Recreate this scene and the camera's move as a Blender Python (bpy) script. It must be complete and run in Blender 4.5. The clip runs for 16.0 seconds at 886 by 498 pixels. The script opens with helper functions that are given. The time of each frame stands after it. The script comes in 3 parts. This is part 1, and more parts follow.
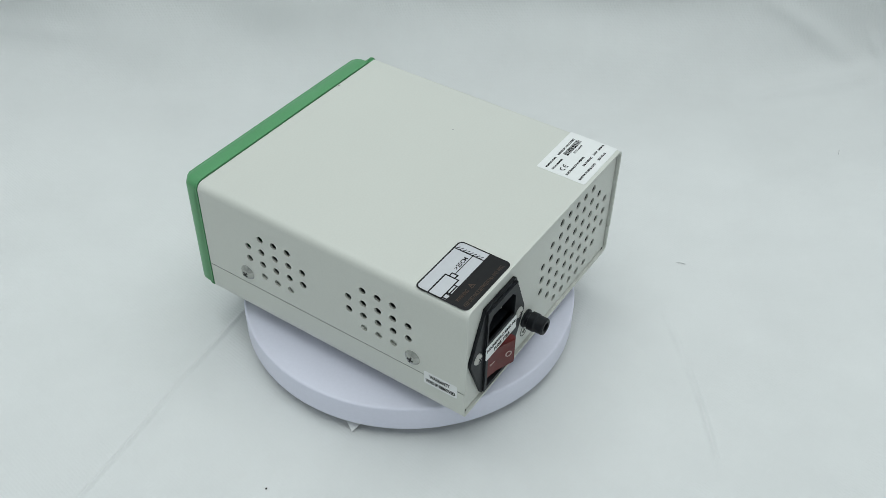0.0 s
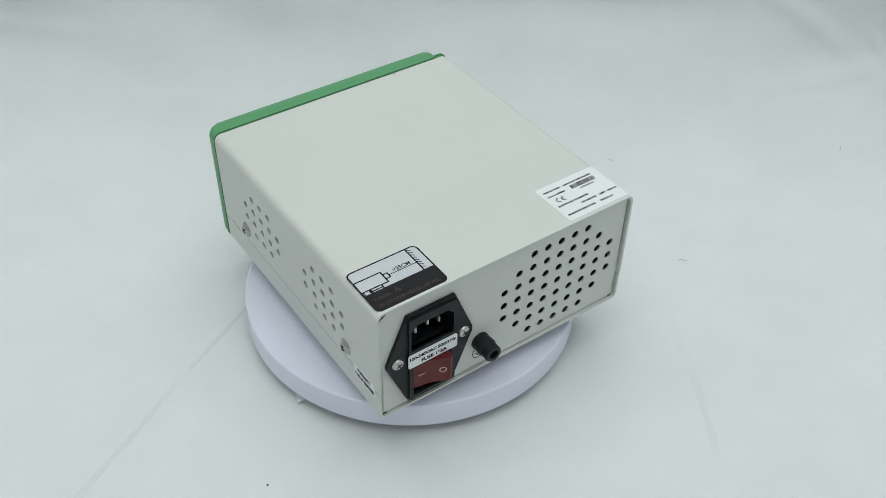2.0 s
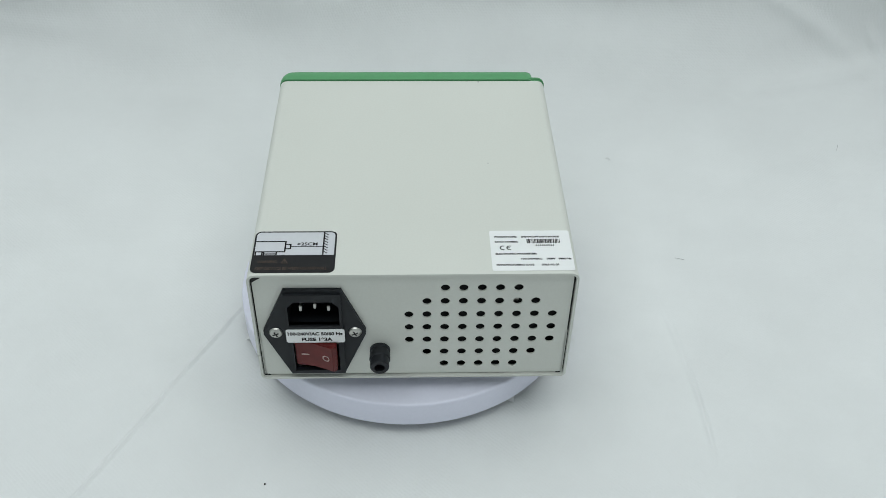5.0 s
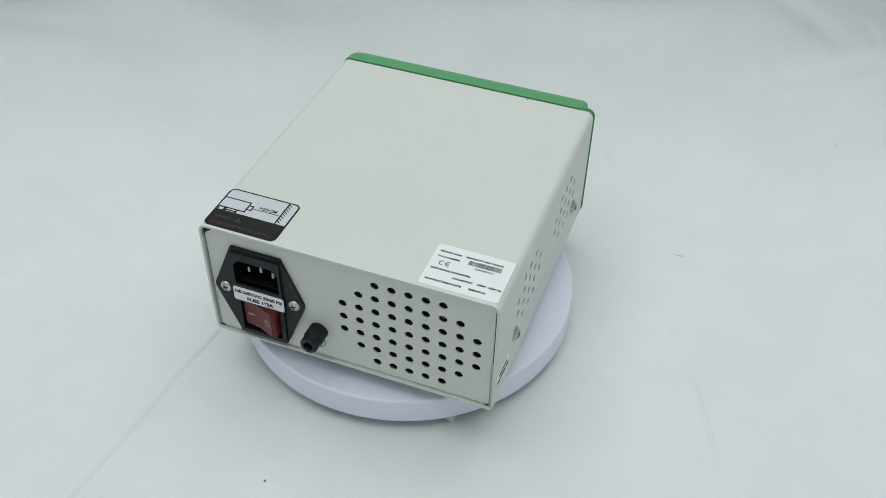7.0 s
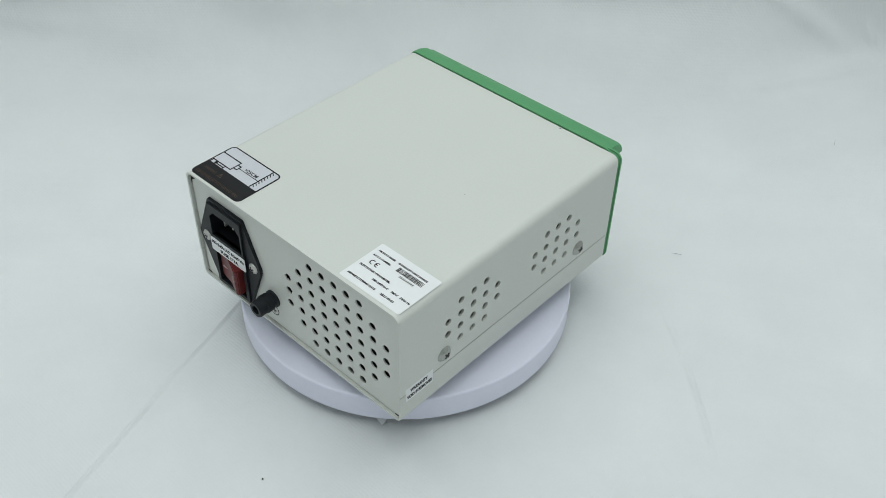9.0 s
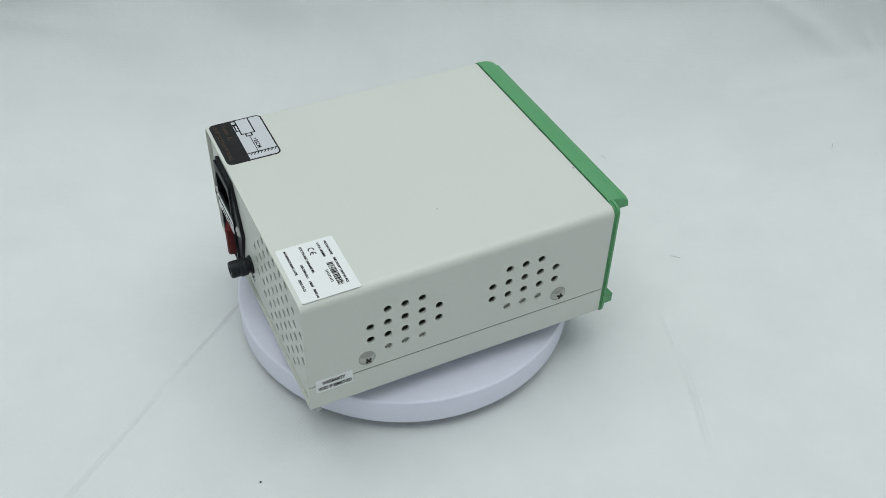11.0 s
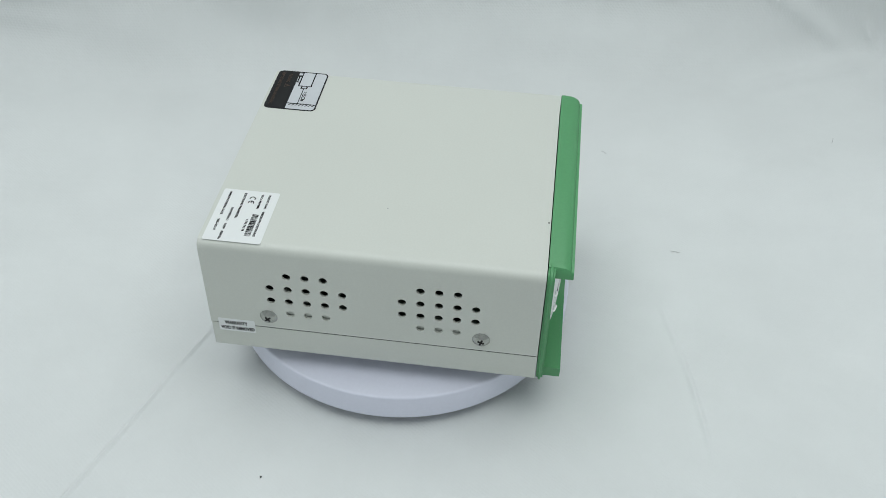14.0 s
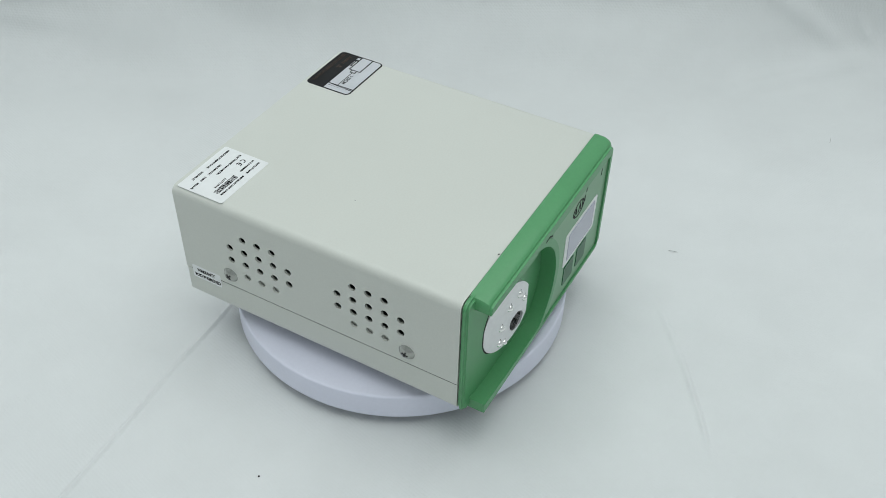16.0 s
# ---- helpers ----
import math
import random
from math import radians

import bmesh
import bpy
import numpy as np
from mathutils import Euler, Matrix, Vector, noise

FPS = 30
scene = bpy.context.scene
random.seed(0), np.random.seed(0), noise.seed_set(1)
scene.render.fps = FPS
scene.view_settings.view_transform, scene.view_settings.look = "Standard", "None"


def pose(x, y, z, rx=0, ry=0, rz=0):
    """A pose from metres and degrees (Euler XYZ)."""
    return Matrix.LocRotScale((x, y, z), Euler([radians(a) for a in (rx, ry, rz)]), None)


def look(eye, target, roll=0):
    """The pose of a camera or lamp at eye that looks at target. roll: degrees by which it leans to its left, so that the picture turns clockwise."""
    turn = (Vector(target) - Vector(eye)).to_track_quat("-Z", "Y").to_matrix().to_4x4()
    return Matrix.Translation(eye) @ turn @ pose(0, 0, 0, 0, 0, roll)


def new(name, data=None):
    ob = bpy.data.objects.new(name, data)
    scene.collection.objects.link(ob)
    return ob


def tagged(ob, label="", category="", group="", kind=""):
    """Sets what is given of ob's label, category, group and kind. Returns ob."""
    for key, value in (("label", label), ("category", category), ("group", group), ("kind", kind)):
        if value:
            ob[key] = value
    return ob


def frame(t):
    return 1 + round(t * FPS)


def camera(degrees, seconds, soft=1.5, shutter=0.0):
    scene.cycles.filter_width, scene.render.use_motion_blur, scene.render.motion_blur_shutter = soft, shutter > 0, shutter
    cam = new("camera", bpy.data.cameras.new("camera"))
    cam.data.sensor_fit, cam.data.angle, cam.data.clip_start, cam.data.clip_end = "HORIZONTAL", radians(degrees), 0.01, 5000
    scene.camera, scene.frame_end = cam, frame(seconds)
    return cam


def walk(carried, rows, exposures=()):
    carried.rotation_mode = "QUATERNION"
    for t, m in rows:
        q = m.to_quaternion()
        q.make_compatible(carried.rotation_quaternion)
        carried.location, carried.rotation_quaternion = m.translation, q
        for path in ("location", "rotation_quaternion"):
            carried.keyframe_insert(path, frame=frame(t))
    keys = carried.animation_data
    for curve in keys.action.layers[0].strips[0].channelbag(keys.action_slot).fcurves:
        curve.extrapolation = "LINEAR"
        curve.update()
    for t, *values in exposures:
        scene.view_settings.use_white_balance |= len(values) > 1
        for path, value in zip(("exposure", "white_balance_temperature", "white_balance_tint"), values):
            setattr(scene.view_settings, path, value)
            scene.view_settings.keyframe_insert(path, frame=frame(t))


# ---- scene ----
# ---- camera ----
EYE = (0.0, -0.4356, 0.4342)
LENS = 48.41
cam = camera(LENS, 16.0, soft=0.75)
FOCAL = 784 / math.tan(radians(LENS / 2))


def aim(dx, dy):
    """The tripod's pose, nodded and turned by small amounts."""
    turn = pose(0, 0, 0, 90 - 41.417, 0, -2.6664) @ pose(0, 0, 0, 0, 0, 1.1595)
    return Matrix.Translation(EYE) @ turn @ Matrix.Rotation(dx / FOCAL, 4, "Y") @ Matrix.Rotation(dy / FOCAL, 4, "X")


walk(cam, [(t, aim(dx, dy)) for t, dx, dy in (
    (0.0, -0.0, 0.0), (0.5, 0.7, -1.18), (1.0, 1.73, -3.0), (1.5, 2.18, -4.95), (2.0, 2.15, -5.92), (2.5, 1.88, -5.85), (3.0, 1.02, -5.42), (3.5, -0.35, -5.22), (4.0, -2.2, -5.6),
    (5.2, -2.82, -8.05), (6.5, -3.5, -10.7), (7.0, -3.25, -13.4), (7.5, -3.65, -15.62), (8.0, -4.08, -16.8), (8.5, -4.93, -17.1), (9.0, -6.9, -16.4), (10.2, -8.92, -13.71), (11.5, -11.1, -10.8),
    (12.0, -11.82, -12.93), (12.5, -11.9, -15.82), (13.0, -11.5, -18.8), (13.5, -10.67, -20.15), (14.0, -10.25, -19.95), (14.5, -10.75, -19.33), (15.0, -12.1, -19.15), (15.5, -13.38, -19.88), (16.0, -13.5, -21.0))])

# ---- world and lights ----
world = bpy.data.worlds.new("world")
scene.world = world
world.use_nodes = True
world.node_tree.nodes["Background"].inputs[0].default_value = (0.80, 0.90, 1.0, 1)
world.node_tree.nodes["Background"].inputs[1].default_value = 0.35
scene.view_settings.exposure = 0.0


def area_lamp(name, at, target, size, size_y, power, colour):
    data = bpy.data.lights.new(name, "AREA")
    data.shape, data.size, data.size_y, data.energy, data.color = "RECTANGLE", size, size_y, power, colour
    ob = new(name, data)
    ob.matrix_world = look(at, target)
    return ob


area_lamp("ceiling_softlight", (0.0, -0.03, 1.60), (0.0, -0.03, 0.0), 1.9, 1.7, 20.4, (0.948, 1.0, 0.997))


# ---- materials ----
def material(name, colour, rough=0.5, metal=0.0, grain=0.0, grain_scale=400.0, stain=0.0, stain_scale=12.0, bump=0.0, bump_scale=1500.0, spec=0.5, coat=0.0):
    m = bpy.data.materials.new(name)
    m.use_nodes = True
    n, l = m.node_tree.nodes, m.node_tree.links
    b = n["Principled BSDF"]
    b.inputs["Base Color"].default_value = (*colour, 1)
    b.inputs["Roughness"].default_value = rough
    b.inputs["Metallic"].default_value = metal
    b.inputs["Specular IOR Level"].default_value = spec
    b.inputs["Coat Weight"].default_value = coat
    co = n.new("ShaderNodeTexCoord")
    last = None
    for amount, scale in ((grain, grain_scale), (stain, stain_scale)):
        if amount:
            tex = n.new("ShaderNodeTexNoise")
            tex.inputs["Scale"].default_value, tex.inputs["Detail"].default_value = scale, 4
            l.new(co.outputs["Object"], tex.inputs["Vector"])
            ramp = n.new("ShaderNodeMapRange")
            ramp.inputs[1].default_value, ramp.inputs[2].default_value = 0.3, 0.7
            ramp.inputs[3].default_value, ramp.inputs[4].default_value = 1 - amount, 1 + amount
            l.new(tex.outputs["Fac"], ramp.inputs[0])
            mix = n.new("ShaderNodeVectorMath")
            mix.operation = "SCALE"
            if last:
                l.new(last, mix.inputs[0])
            else:
                mix.inputs[0].default_value = colour
            l.new(ramp.outputs[0], mix.inputs["Scale"])
            last = mix.outputs[0]
    if last:
        l.new(last, b.inputs["Base Color"])
    if bump:
        tex = n.new("ShaderNodeTexNoise")
        tex.inputs["Scale"].default_value, tex.inputs["Detail"].default_value = bump_scale, 3
        l.new(co.outputs["Object"], tex.inputs["Vector"])
        bp = n.new("ShaderNodeBump")
        bp.inputs["Strength"].default_value, bp.inputs["Distance"].default_value = bump, 0.0004
        l.new(tex.outputs["Fac"], bp.inputs["Height"])
        l.new(bp.outputs[0], b.inputs["Normal"])
    return m


CREAM = material("cream_powder_coat", (0.625, 0.645, 0.60), 0.42, grain=0.015, grain_scale=900, stain=0.015, stain_scale=9, bump=0.12, bump_scale=2200)
GREEN = material("green_moulded_plastic", (0.090, 0.315, 0.132), 0.38, grain=0.03, grain_scale=700, stain=0.03, bump=0.08, bump_scale=1800)
PALE_GREEN = material("pale_green_overlay", (0.19, 0.38, 0.22), 0.4, grain=0.02, stain=0.03)
OVERLAY_EDGE = material("overlay_edge_green", (0.05, 0.20, 0.09), 0.4, grain=0.03, stain=0.03)
DARK_GREEN = material("dark_green_key", (0.02, 0.12, 0.05), 0.4, grain=0.03, stain=0.03)
BLACK = material("black_plastic", (0.010, 0.012, 0.015), 0.5, grain=0.1, grain_scale=800, bump=0.1, spec=0.3)
INK = material("black_ink", (0.008, 0.008, 0.009), 0.6, stain=0.1, spec=0.2)
WHITE_INK = material("pinkish_white_ink", (0.50, 0.38, 0.36), 0.5, stain=0.05)
AMBER_INK = material("faded_amber_ink", (0.06, 0.034, 0.020), 0.5, stain=0.15, stain_scale=300)
STICKER = material("white_sticker_paper", (0.80, 0.82, 0.82), 0.4, grain=0.01, stain=0.015)
SILVER_STICKER = material("silver_grey_sticker", (0.57, 0.59, 0.62), 0.3, grain=0.02, stain=0.03)
BLACK_STICKER = material("black_sticker", (0.010, 0.010, 0.011), 0.5, grain=0.1, spec=0.25)
RED = material("translucent_red_plastic", (0.115, 0.012, 0.011), 0.42, grain=0.08, stain=0.15, stain_scale=120, spec=0.35)
STEEL = material("nickel_plated_steel", (0.50, 0.50, 0.47), 0.3, metal=1.0, grain=0.06, bump=0.1)
BRIGHT = material("polished_nickel", (0.92, 0.92, 0.90), 0.16, metal=1.0, grain=0.03)
ALUMINIUM = material("satin_aluminium", (0.80, 0.80, 0.81), 0.38, metal=0.55, grain=0.03, bump=0.05)
CUP = material("dull_nickel_screw", (0.40, 0.41, 0.38), 0.27, metal=0.9, grain=0.04, bump=0.05)
# flat black that puts the shade into slots, joints, bores and the inside
DARK = material("recess_shade", (0.01, 0.01, 0.01), 0.7, grain=0.1)
LCD = material("grey_lcd_window", (0.42, 0.43, 0.52), 0.15, stain=0.03)
TABLE_WHITE = material("white_abs_plastic", (0.755, 0.77, 0.89), 0.36, grain=0.012, grain_scale=500, stain=0.012, bump=0.05)
RUBBER = material("black_rubber", (0.02, 0.02, 0.02), 0.8, grain=0.1)
WALL = material("white_wall_paint", (0.78, 0.80, 0.81), 0.8, grain=0.02, stain=0.03, stain_scale=2, bump=0.1, bump_scale=300)
LINT = material("grey_lint", (0.36, 0.37, 0.37), 0.9, grain=0.1)
SPECK = material("black_grit", (0.02, 0.02, 0.02), 0.8, grain=0.1)


def cloth_material():
    m = material("white_nonwoven_cloth", (0.720, 0.742, 0.742), 0.85, grain=0.010, grain_scale=42, stain=0.028, stain_scale=10, spec=0.2)
    n, l = m.node_tree.nodes, m.node_tree.links
    b = n["Principled BSDF"]
    co = n.new("ShaderNodeTexCoord")
    # embossed dots of the non-woven, under 2 mm apart, over soft fibre clumps
    rot = n.new("ShaderNodeMapping")
    rot.inputs["Rotation"].default_value[2] = radians(45)
    rot.inputs["Scale"].default_value = (540, 540, 540)
    l.new(co.outputs["Object"], rot.inputs["Vector"])
    dots = n.new("ShaderNodeTexVoronoi")
    dots.inputs["Randomness"].default_value = 0.25
    dots.inputs["Scale"].default_value = 1.0
    l.new(rot.outputs[0], dots.inputs["Vector"])
    fibre = n.new("ShaderNodeTexNoise")
    fibre.inputs["Scale"].default_value, fibre.inputs["Detail"].default_value = 160, 5
    l.new(co.outputs["Object"], fibre.inputs["Vector"])
    b1 = n.new("ShaderNodeBump")
    b1.inputs["Strength"].default_value, b1.inputs["Distance"].default_value = 0.28, 0.0005
    l.new(dots.outputs["Distance"], b1.inputs["Height"])
    b2 = n.new("ShaderNodeBump")
    b2.inputs["Strength"].default_value, b2.inputs["Distance"].default_value = 0.25, 0.0012
    l.new(fibre.outputs["Fac"], b2.inputs["Height"])
    l.new(b1.outputs[0], b2.inputs["Normal"])
    l.new(b2.outputs[0], b.inputs["Normal"])
    return m


CLOTH = cloth_material()


# ---- building helpers (millimetres) ----
def prism(bm, outline, axis, d0, d1):
    """A prism over a flat outline; axis 'y': outline in x, z; axis 'z': in x, y; axis 'x': in y, z."""
    place = {"y": lambda a, b, d: (a, d, b), "z": lambda a, b, d: (a, b, d), "x": lambda a, b, d: (d, a, b)}[axis]
    lo = [bm.verts.new(place(a, b, d0)) for a, b in outline]
    hi = [bm.verts.new(place(a, b, d1)) for a, b in outline]
    k = len(outline)
    faces = [bm.faces.new(lo[::-1]), bm.faces.new(hi)]
    faces += [bm.faces.new((lo[i], lo[(i + 1) % k], hi[(i + 1) % k], hi[i])) for i in range(k)]
    return faces


def rect(a0, a1, b0, b1):
    return [(a0, b0), (a1, b0), (a1, b1), (a0, b1)]


def rounded(a0, a1, b0, b1, r, n=6):
    out = []
    for ca, cb, s in ((a1 - r, b0 + r, -90), (a1 - r, b1 - r, 0), (a0 + r, b1 - r, 90), (a0 + r, b0 + r, 180)):
        out += [(ca + r * math.cos(radians(s + 90 * i / n)), cb + r * math.sin(radians(s + 90 * i / n))) for i in range(n + 1)]
    return out


def ring_points(ca, cb, r, n=24, rb=None):
    return [(ca + r * math.cos(2 * math.pi * i / n), cb + (rb or r) * math.sin(2 * math.pi * i / n)) for i in range(n)]


def within(c, poly):
    hit = False
    for (a, b), (d, e) in zip(poly, poly[1:] + poly[:1]):
        if (b > c.y) != (e > c.y) and c.x < (d - a) * (c.y - b) / (e - b) + a:
            hit = not hit
    return hit


def plate(bm, outline, holes, axis, d0, d1, seg=18, cuts=()):
    """A flat plate with round holes (a, b, r) and shaped cuts through it."""
    from mathutils.geometry import delaunay_2d_cdt
    pts, edges = [], []
    for loop in [outline, *cuts] + [ring_points(a, b, r, seg) for a, b, r in holes]:
        s = len(pts)
        pts += [Vector(p) for p in loop]
        edges += [(s + i, s + (i + 1) % len(loop)) for i in range(len(loop))]
    vs, _, tris, *_ = delaunay_2d_cdt(pts, edges, [], 1, 1e-4)
    place = {"y": lambda a, b, d: (a, d, b), "z": lambda a, b, d: (a, b, d), "x": lambda a, b, d: (d, a, b)}[axis]
    lo = [bm.verts.new(place(v.x, v.y, d0)) for v in vs]
    hi = [bm.verts.new(place(v.x, v.y, d1)) for v in vs]
    count = {}
    for f in tris:
        c = sum((vs[i] for i in f), Vector((0, 0))) / len(f)
        if any((c.x - a) ** 2 + (c.y - b) ** 2 < (r * 0.985) ** 2 for a, b, r in holes) or any(within(c, q) for q in cuts):
            continue
        bm.faces.new([lo[i] for i in f][::-1])
        bm.faces.new([hi[i] for i in f])
        for i in range(len(f)):
            e = (f[i], f[(i + 1) % len(f)])
            if e[::-1] in count:
                del count[e[::-1]]
            else:
                count[e] = 1
    for i, j in count:
        bm.faces.new((lo[i], lo[j], hi[j], hi[i]))
    for v in [v for v in bm.verts if not v.link_faces]:
        bm.verts.remove(v)


def soften(bm, width, segments=2, limit=35):
    edges = [e for e in bm.edges if len(e.link_faces) == 2 and e.calc_face_angle(0) > radians(limit)]
    bmesh.ops.bevel(bm, geom=edges, offset=width, segments=segments, affect="EDGES", clamp_overlap=True)


def lathe(bm, profile, at, axis, n=28):
    """A turned body: profile of (radius, height) along the axis from the point at."""
    place = {"y": lambda a, b, d: (at[0] + a, at[1] + d, at[2] + b), "z": lambda a, b, d: (at[0] + a, at[1] + b, at[2] + d),
             "x": lambda a, b, d: (at[0] + d, at[1] + a, at[2] + b)}[axis]
    rows = []
    for r, h in profile:
        if r < 1e-6:
            rows.append([bm.verts.new(place(0, 0, h))])
        else:
            rows.append([bm.verts.new(place(r * math.cos(2 * math.pi * i / n), r * math.sin(2 * math.pi * i / n), h)) for i in range(n)])
    for p, q in zip(rows, rows[1:]):
        for i in range(n):
            j = (i + 1) % n
            ring = [p[i % len(p)], p[j % len(p)], q[j % len(q)], q[i % len(q)]]
            ring = list(dict.fromkeys(ring))
            if len(ring) > 2:
                bm.faces.new(ring)


LIFT = 12.9


def finish(bm, name, lift=0.0):
    bmesh.ops.recalc_face_normals(bm, faces=bm.faces)
    for v in bm.verts:
        v.co = Vector((v.co.x, v.co.y, v.co.z + lift)) * 0.001
    mesh = bpy.data.meshes.new(name)
    bm.to_mesh(mesh)
    bm.free()
    mesh.shade_smooth()
    mesh.set_sharp_from_angle(angle=radians(32))
    return mesh


def part(name, bm, mat, parent, label="", lift=LIFT):
    mesh = finish(bm, name, lift)
    mesh.materials.append(mat)
    ob = new(name, mesh)
    ob.parent = parent
    return tagged(ob, label)


def lettering(name, words, size, at, u, v, mat, parent, width=None, bold=0.0, label="", lift=LIFT):
    """Words in the built-in font, their lower left corner at a point, running along u with v upwards, as a thin mesh."""
    curve = bpy.data.curves.new(name, "FONT")
    curve.body, curve.size, curve.extrude, curve.offset, curve.resolution_u = words, size, 0.04, bold, 3
    tmp = new(name, curve)
    bpy.context.view_layer.update()
    mesh = bpy.data.meshes.new_from_object(tmp.evaluated_get(bpy.context.evaluated_depsgraph_get()))
    bpy.data.objects.remove(tmp)
    u, v = Vector(u), Vector(v)
    w = u.cross(v)
    xs = [p.co.x for p in mesh.vertices]
    stretch = width / (max(xs) - min(xs)) if width else 1.0
    for p in mesh.vertices:
        q = Vector(at) + u * (p.co.x - min(xs)) * stretch + v * p.co.y + w * p.co.z
        p.co = Vector((q.x, q.y, q.z + lift)) * 0.001
    mesh.materials.append(mat)
    mesh.name = name
    ob = new(name, mesh)
    ob.parent = parent
    return tagged(ob, label)


def slab(name, outline, axis, d0, d1, mat, parent, label="", bevel=0.0):
    bm = bmesh.new()
    prism(bm, outline, axis, d0, d1)
    if bevel:
        bmesh.ops.recalc_face_normals(bm, faces=bm.faces)
        soften(bm, bevel)
    return part(name, bm, mat, parent, label)


def strokes(name, lines, width, axis, d0, d1, mat, parent, label=""):
    """Drawn lines of one width, each from (a, b) to (a, b)."""
    bm = bmesh.new()
    for (a0, b0), (a1, b1), w in lines:
        d = Vector((a1 - a0, b1 - b0)).normalized()
        s = Vector((-d.y, d.x)) * w * width / 2
        d = d * w * width / 2
        prism(bm, [(a0 - d.x - s.x, b0 - d.y - s.y), (a1 + d.x - s.x, b1 + d.y - s.y), (a1 + d.x + s.x, b1 + d.y + s.y), (a0 - d.x + s.x, b0 - d.y + s.y)], axis, d0, d1)
    return part(name, bm, mat, parent, label)


# ---- the room and the cloth ----
def room():
    def shell(name, x0, x1, y0, y1, z0, z1, mat, label, category):
        bm = bmesh.new()
        prism(bm, rect(x0, x1, y0, y1), "z", z0, z1)
        ob = part(name, bm, mat, None, lift=0)
        tagged(ob, label, category, kind="structure")
    a, b, h, f = 1400, 1500, 1760, -750
    shell("floor", -a, a, -b, b, f - 60, f, WALL, "plain pale floor of the small room", "floor")
    shell("ceiling", -a, a, -b, b, h, h + 60, WALL, "plain white ceiling over the table", "ceiling")
    shell("wall_north", -a, a, b, b + 80, f, h, WALL, "plain white wall behind the cloth", "wall")
    shell("wall_south", -a, a, -b - 80, -b, f, h, WALL, "plain white wall behind the camera", "wall")
    shell("wall_west", -a - 80, -a, -b, b, f, h, WALL, "plain white wall beside the table", "wall")
    shell("wall_east", a, a + 80, -b, b, f, h, WALL, "plain white wall beside the table", "wall")


room()


def table_top():
    bm = bmesh.new()
    prism(bm, rounded(-800, 800, -700, 420, 10), "z", -32, -4)
    ob = part("tabletop", bm, WALL, None, lift=0)
    for sx in (-740, 740):
        for sy in (-640, 360):
            leg = bmesh.new()
            prism(leg, rect(sx - 25, sx + 25, sy - 25, sy + 25), "z", -750, -32)
            part("leg", leg, WALL, ob, lift=0)
    tagged(ob, "plain table covered by the white backdrop cloth", "table")


table_top()


def crease(px, py, a, b, width, depth):
    """The height of one narrow fold from a to b at each grid point."""
    a, b = np.array(a), np.array(b)
    d = b - a
    n = np.hypot(*d)
    s = ((px - a[0]) * d[0] + (py - a[1]) * d[1]) / n
    w = ((px - a[0]) * d[1] - (py - a[1]) * d[0]) / n + 0.8 * np.sin(s / 23.0)
    ends = np.clip(np.minimum(s, n - s) / 25.0, 0, 1)
    return ends * depth * np.exp(-(w / width) ** 2)


